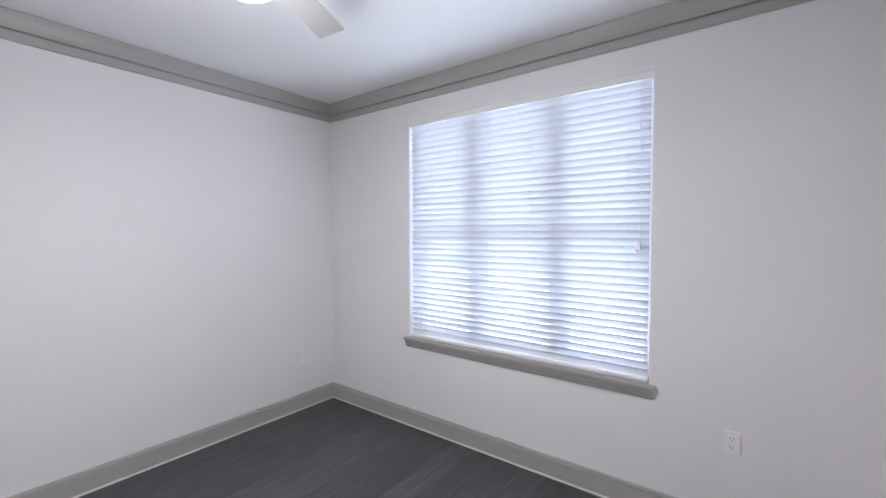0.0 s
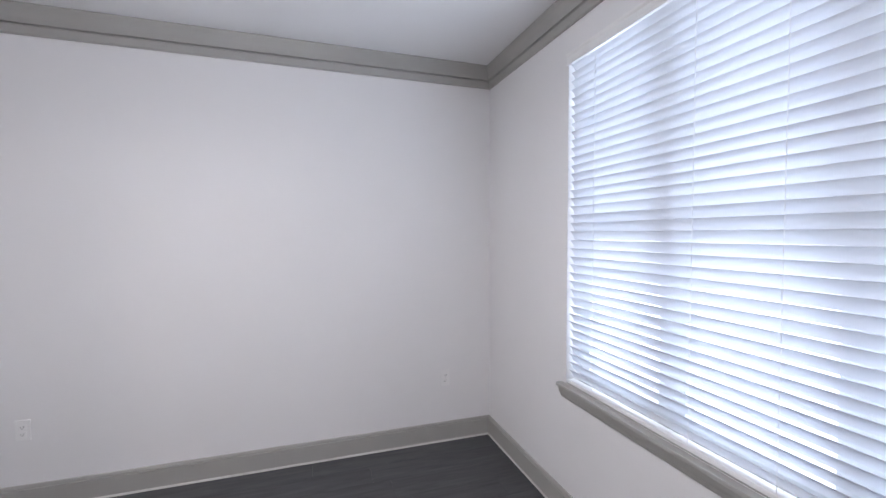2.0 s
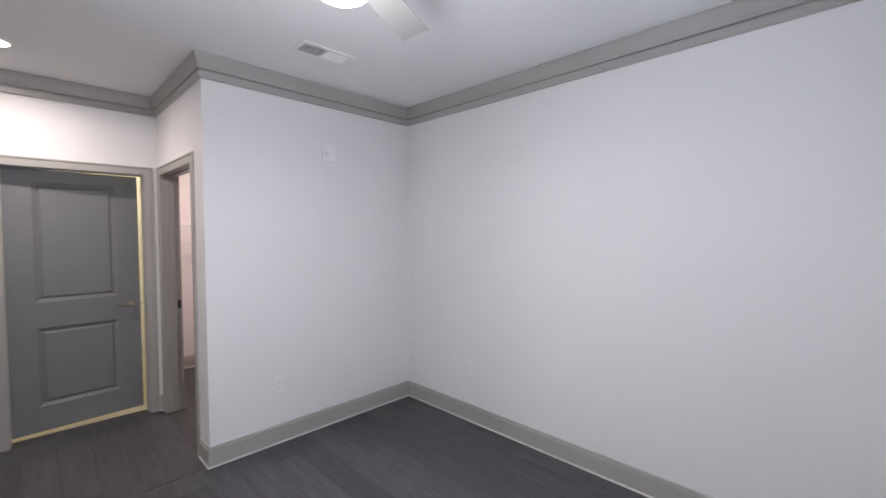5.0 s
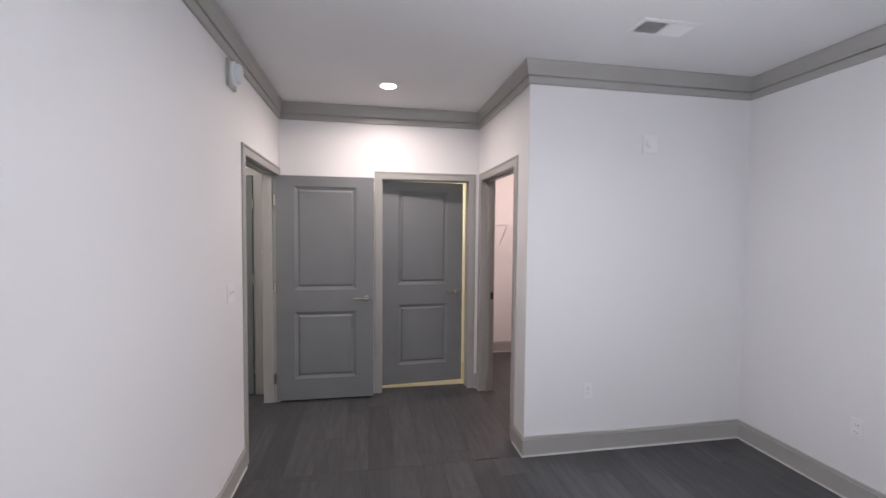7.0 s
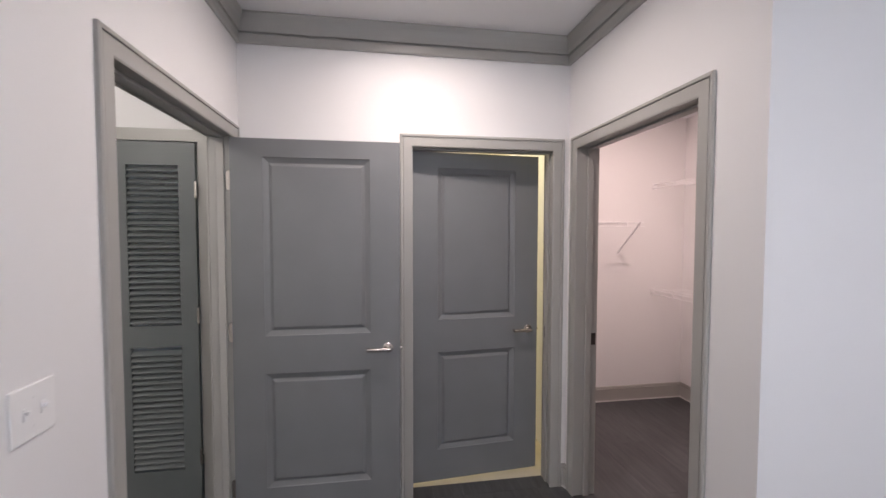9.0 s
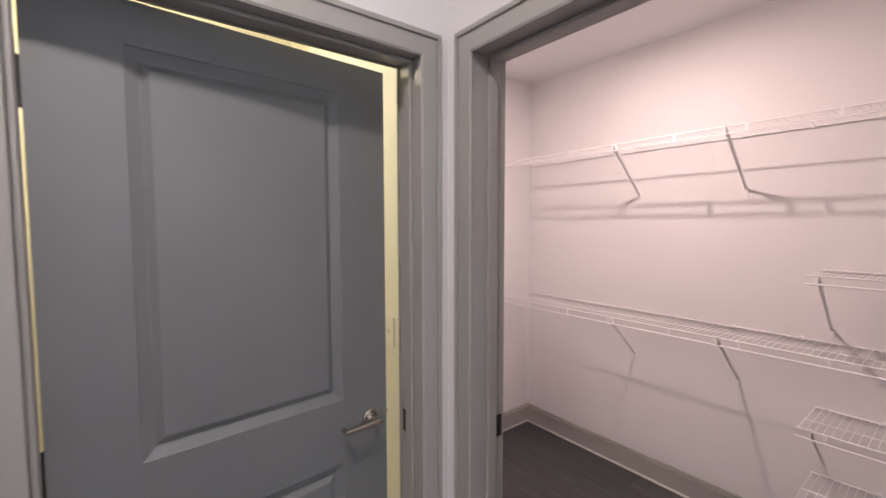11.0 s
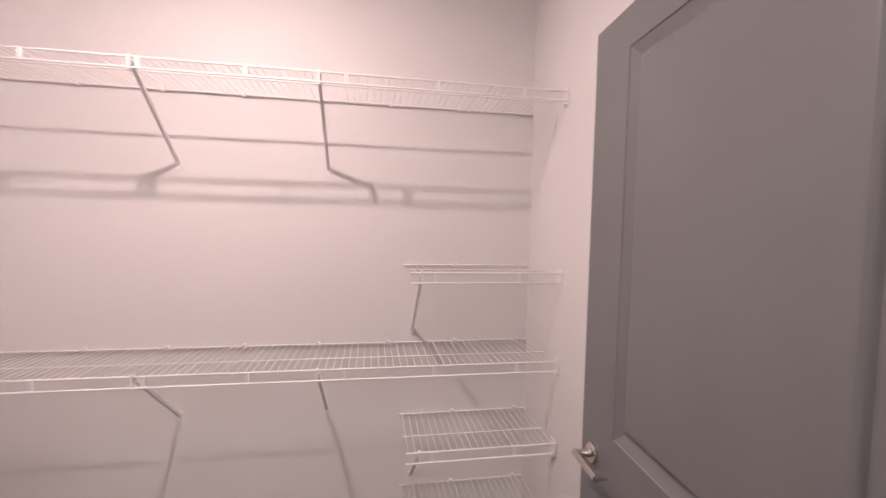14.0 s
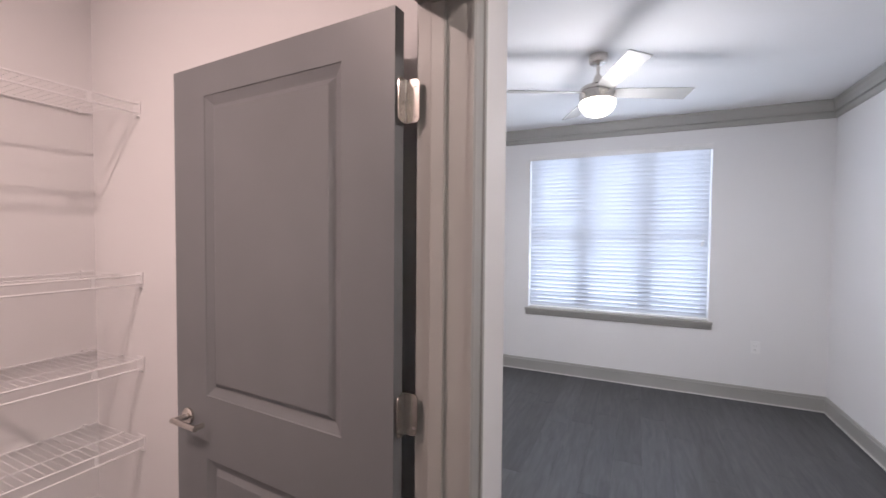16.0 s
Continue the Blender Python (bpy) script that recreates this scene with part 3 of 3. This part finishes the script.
for lo, hi in ((0.255, 0.92), (1.075, 1.92)):
    z = lo
    while z < hi:
        if louv is None:
            louv = part("louver", sb, GREY, lv)
            ob = louv
        else:
            ob = new("louver", louv.data)
            ob.parent = lv
        ob.matrix_basis = pose(0, 0.015, z, -40)
        z += 0.032
for z in (0.3, 1.1, 1.8):
    part("hinge", boxes((-0.008, 0.026, z - 0.045, 0.003, 0.034, z + 0.045)), NICKEL, lv)
lf = empty("trim_louver_doorway")
tagged(lf, "greige painted casing around the louvred door", "door frame", kind="structure")
part("casing", boxes((0.828, HY0, 0, 0.897, HY0 + 0.016, 2.13), (1.75, HY0, 0, 1.82, HY0 + 0.016, 2.13), (0.897, HY0, 2.065, 1.75, HY0 + 0.016, 2.13)), TRIM, lf)


# ---- wire shelves ----
def wire_shelf(length, depth, brackets, label, ends=(True, True), pitch=0.0254):
    """Runs along local x from the wall line y 0 out to y depth; deck at z 0; brackets at local x."""
    top = empty("wire_shelf")
    tagged(top, label, "wire shelf")
    r = 0.0036
    lip = -0.037
    for nm, y, z, rr in (("back_rail", 0.008, -0.004, r), ("middle_rail", depth * 0.62, -0.004, r * 0.9), ("front_rail", depth, -0.003, r), ("lip_rail", depth + 0.006, lip, r)):
        bm = bmesh.new()
        rod(bm, (0.004, y, z), (length - 0.004, y, z), rr, 8)
        part(nm, bm, WIRE, top, smooth=True)
    n = int(length / pitch)
    bm = bmesh.new()
    rod(bm, (0, 0.003, 0), (0, depth, 0), 0.00095, 5)
    w0 = part("wire", bm, WIRE, top)
    x0 = (length - (n - 1) * pitch) / 2
    w0.location = (x0, 0, 0)
    for k in range(1, n):
        ob = new("wire", w0.data)
        ob.parent = top
        ob.location = (x0 + k * pitch, 0, 0)
    x = 0.16
    while x < length:
        bm = bmesh.new()
        box(bm, x - 0.006, depth - 0.001, lip, x + 0.006, depth + 0.006, -0.001)
        part("lip_clip", bm, WIRE, top)
        x += 0.305
    for bx in brackets:
        bm = bmesh.new()
        a, b = Vector((bx, depth - 0.005, -0.010)), Vector((bx, 0.006, -0.270))
        d = (b - a)
        m = Matrix.Translation((a + b) / 2) @ d.to_track_quat('Z', 'X').to_matrix().to_4x4()
        vs = box(bm, -0.0055, -0.0055, -d.length / 2, 0.0055, 0.0055, d.length / 2)
        bmesh.ops.transform(bm, matrix=m, verts=vs)
        box(bm, bx - 0.008, 0.0005, -0.298, bx + 0.008, 0.004, -0.258)
        box(bm, bx - 0.0035, depth - 0.008, -0.044, bx + 0.0035, depth + 0.008, 0.003)
        part("brace", bm, WIRE, top, "white steel support brace")
    for on, ex in zip(ends, (0.0, length)):
        if on:
            s = 1 if ex == 0 else -1
            bm = bmesh.new()
            lo, hi = sorted((ex + s * 0.001, ex + s * 0.004))
            box(bm, lo, depth - 0.030, -0.052, hi, depth + 0.014, 0.008)
            lo, hi = sorted((ex + s * 0.004, ex + s * 0.014))
            box(bm, lo, depth - 0.006, -0.050, hi, depth + 0.010, -0.045)
            part("end_bracket", bm, WIRE, top, "white plastic end bracket")
    x = 0.05
    while x < length:
        bm = bmesh.new()
        box(bm, x - 0.006, 0.0005, -0.012, x + 0.006, 0.013, 0.006, 0.002)
        part("wall_clip", bm, WIRE, top)
        x += 0.28
    return top


DEP = 0.320
# local x runs to +y of the place, local y to +x: mirrored by turning and shifting from the north end
M = lambda z, y1: pose(CW, y1, z, 0, 0, -90)
L = CN - CS
for z, ln, br in ((2.012, L, (0.855, 1.404)), (1.036, L, (0.857, 1.410)), (1.362, 0.553, (0.510,)), (0.726, 0.560, (0.508,)), (0.415, 0.560, (0.508,))):
    sh = wire_shelf(ln, DEP, br, "long white wire shelf with braces on the closet wall" if ln > 1 else "short white wire shelf in the closet corner", (True, ln > 1))
    sh.matrix_world = M(z, CN)
    tagged(sh, group="closet shelves")
sh = wire_shelf(CE + 2.31, DEP, (0.040, 0.50), "white wire shelf with braces on the closet end wall", (False, True))
sh.matrix_world = pose(-2.31, CS, 1.655)
tagged(sh, group="closet shelves")

# ground outside the window: an added pale backdrop that lightens the blind's gaps
GROUND = mat("pale_sheet", (0.42, 0.43, 0.44), 0.8, 0, 0.10, 0.6, 0.2, 40)
setting("ground", boxes((-400, N + 0.9, -0.5, 400, 800, -0.4)), GROUND, "pale ground sheet added outside the window", "ground")

# closet ceiling light
LX, LY = -2.055, -1.825
cl = empty("closet_light", pose(LX, LY, HC))
tagged(cl, "small round closet ceiling light, switched on", "ceiling light")
bm = bmesh.new()
lathe(bm, [(0.100, 0), (0.100, -0.008), (0.090, -0.010)])
part("base", bm, WHITE, cl, smooth=True)
bm = bmesh.new()
lathe(bm, [(0.088, -0.009), (0.086, -0.016), (0.070, -0.025), (0.040, -0.030), (0.002, -0.031)])
part("diffuser", bm, CLOSET_GLOW, cl, "lit frosted diffuser", True)


# ---- floor planks ----
def planks(x0, y0, x1, y1, seed, width=0.178, length=1.22):
    rr = random.Random(seed)
    meshes = {}
    x = x0
    while x < x1 - 0.002:
        wd = min(width, x1 - x)
        y = y0 - rr.uniform(0, length)
        while y < y1 - 0.002:
            a, b = max(y, y0), min(y + length, y1)
            y += length
            if b - a < 0.01:
                continue
            key = (round(wd, 4), round(b - a, 3))
            if key not in meshes:
                g, h, lx, ly = 0.0002, 0.0006, wd / 2, (b - a) / 2
                bm = bmesh.new()
                bot = [bm.verts.new(v) for v in ((-lx, -ly, -0.012), (lx, -ly, -0.012), (lx, ly, -0.012), (-lx, ly, -0.012))]
                mid = [bm.verts.new(v) for v in ((-lx + g, -ly + g, -0.001), (lx - g, -ly + g, -0.001), (lx - g, ly - g, -0.001), (-lx + g, ly - g, -0.001))]
                tp = [bm.verts.new(v) for v in ((-lx + h, -ly + h, 0), (lx - h, -ly + h, 0), (lx - h, ly - h, 0), (-lx + h, ly - h, 0))]
                for p, q in ((bot, mid), (mid, tp)):
                    for k in range(4):
                        bm.faces.new((p[k], p[(k + 1) % 4], q[(k + 1) % 4], q[k]))
                bm.faces.new(tp)
                ob = part("plank", bm, PLANK, floor)
                meshes[key] = ob.data
            else:
                ob = new("plank", meshes[key])
                ob.parent = floor
            ob.location = (x + wd / 2, (a + b) / 2, 0)
        x += width


planks(W, S, E, N, 1)
planks(AX, AS, E, S, 2)
planks(CE, CO0, AX, CO1, 3)
planks(CW, CS, CE, CN, 4)
planks(E + T, HY0, HX1, HY1, 5)
planks(E, EO0, E + T, EO1, 6)
planks(DO0, AS - T, DO1, AS, 7)
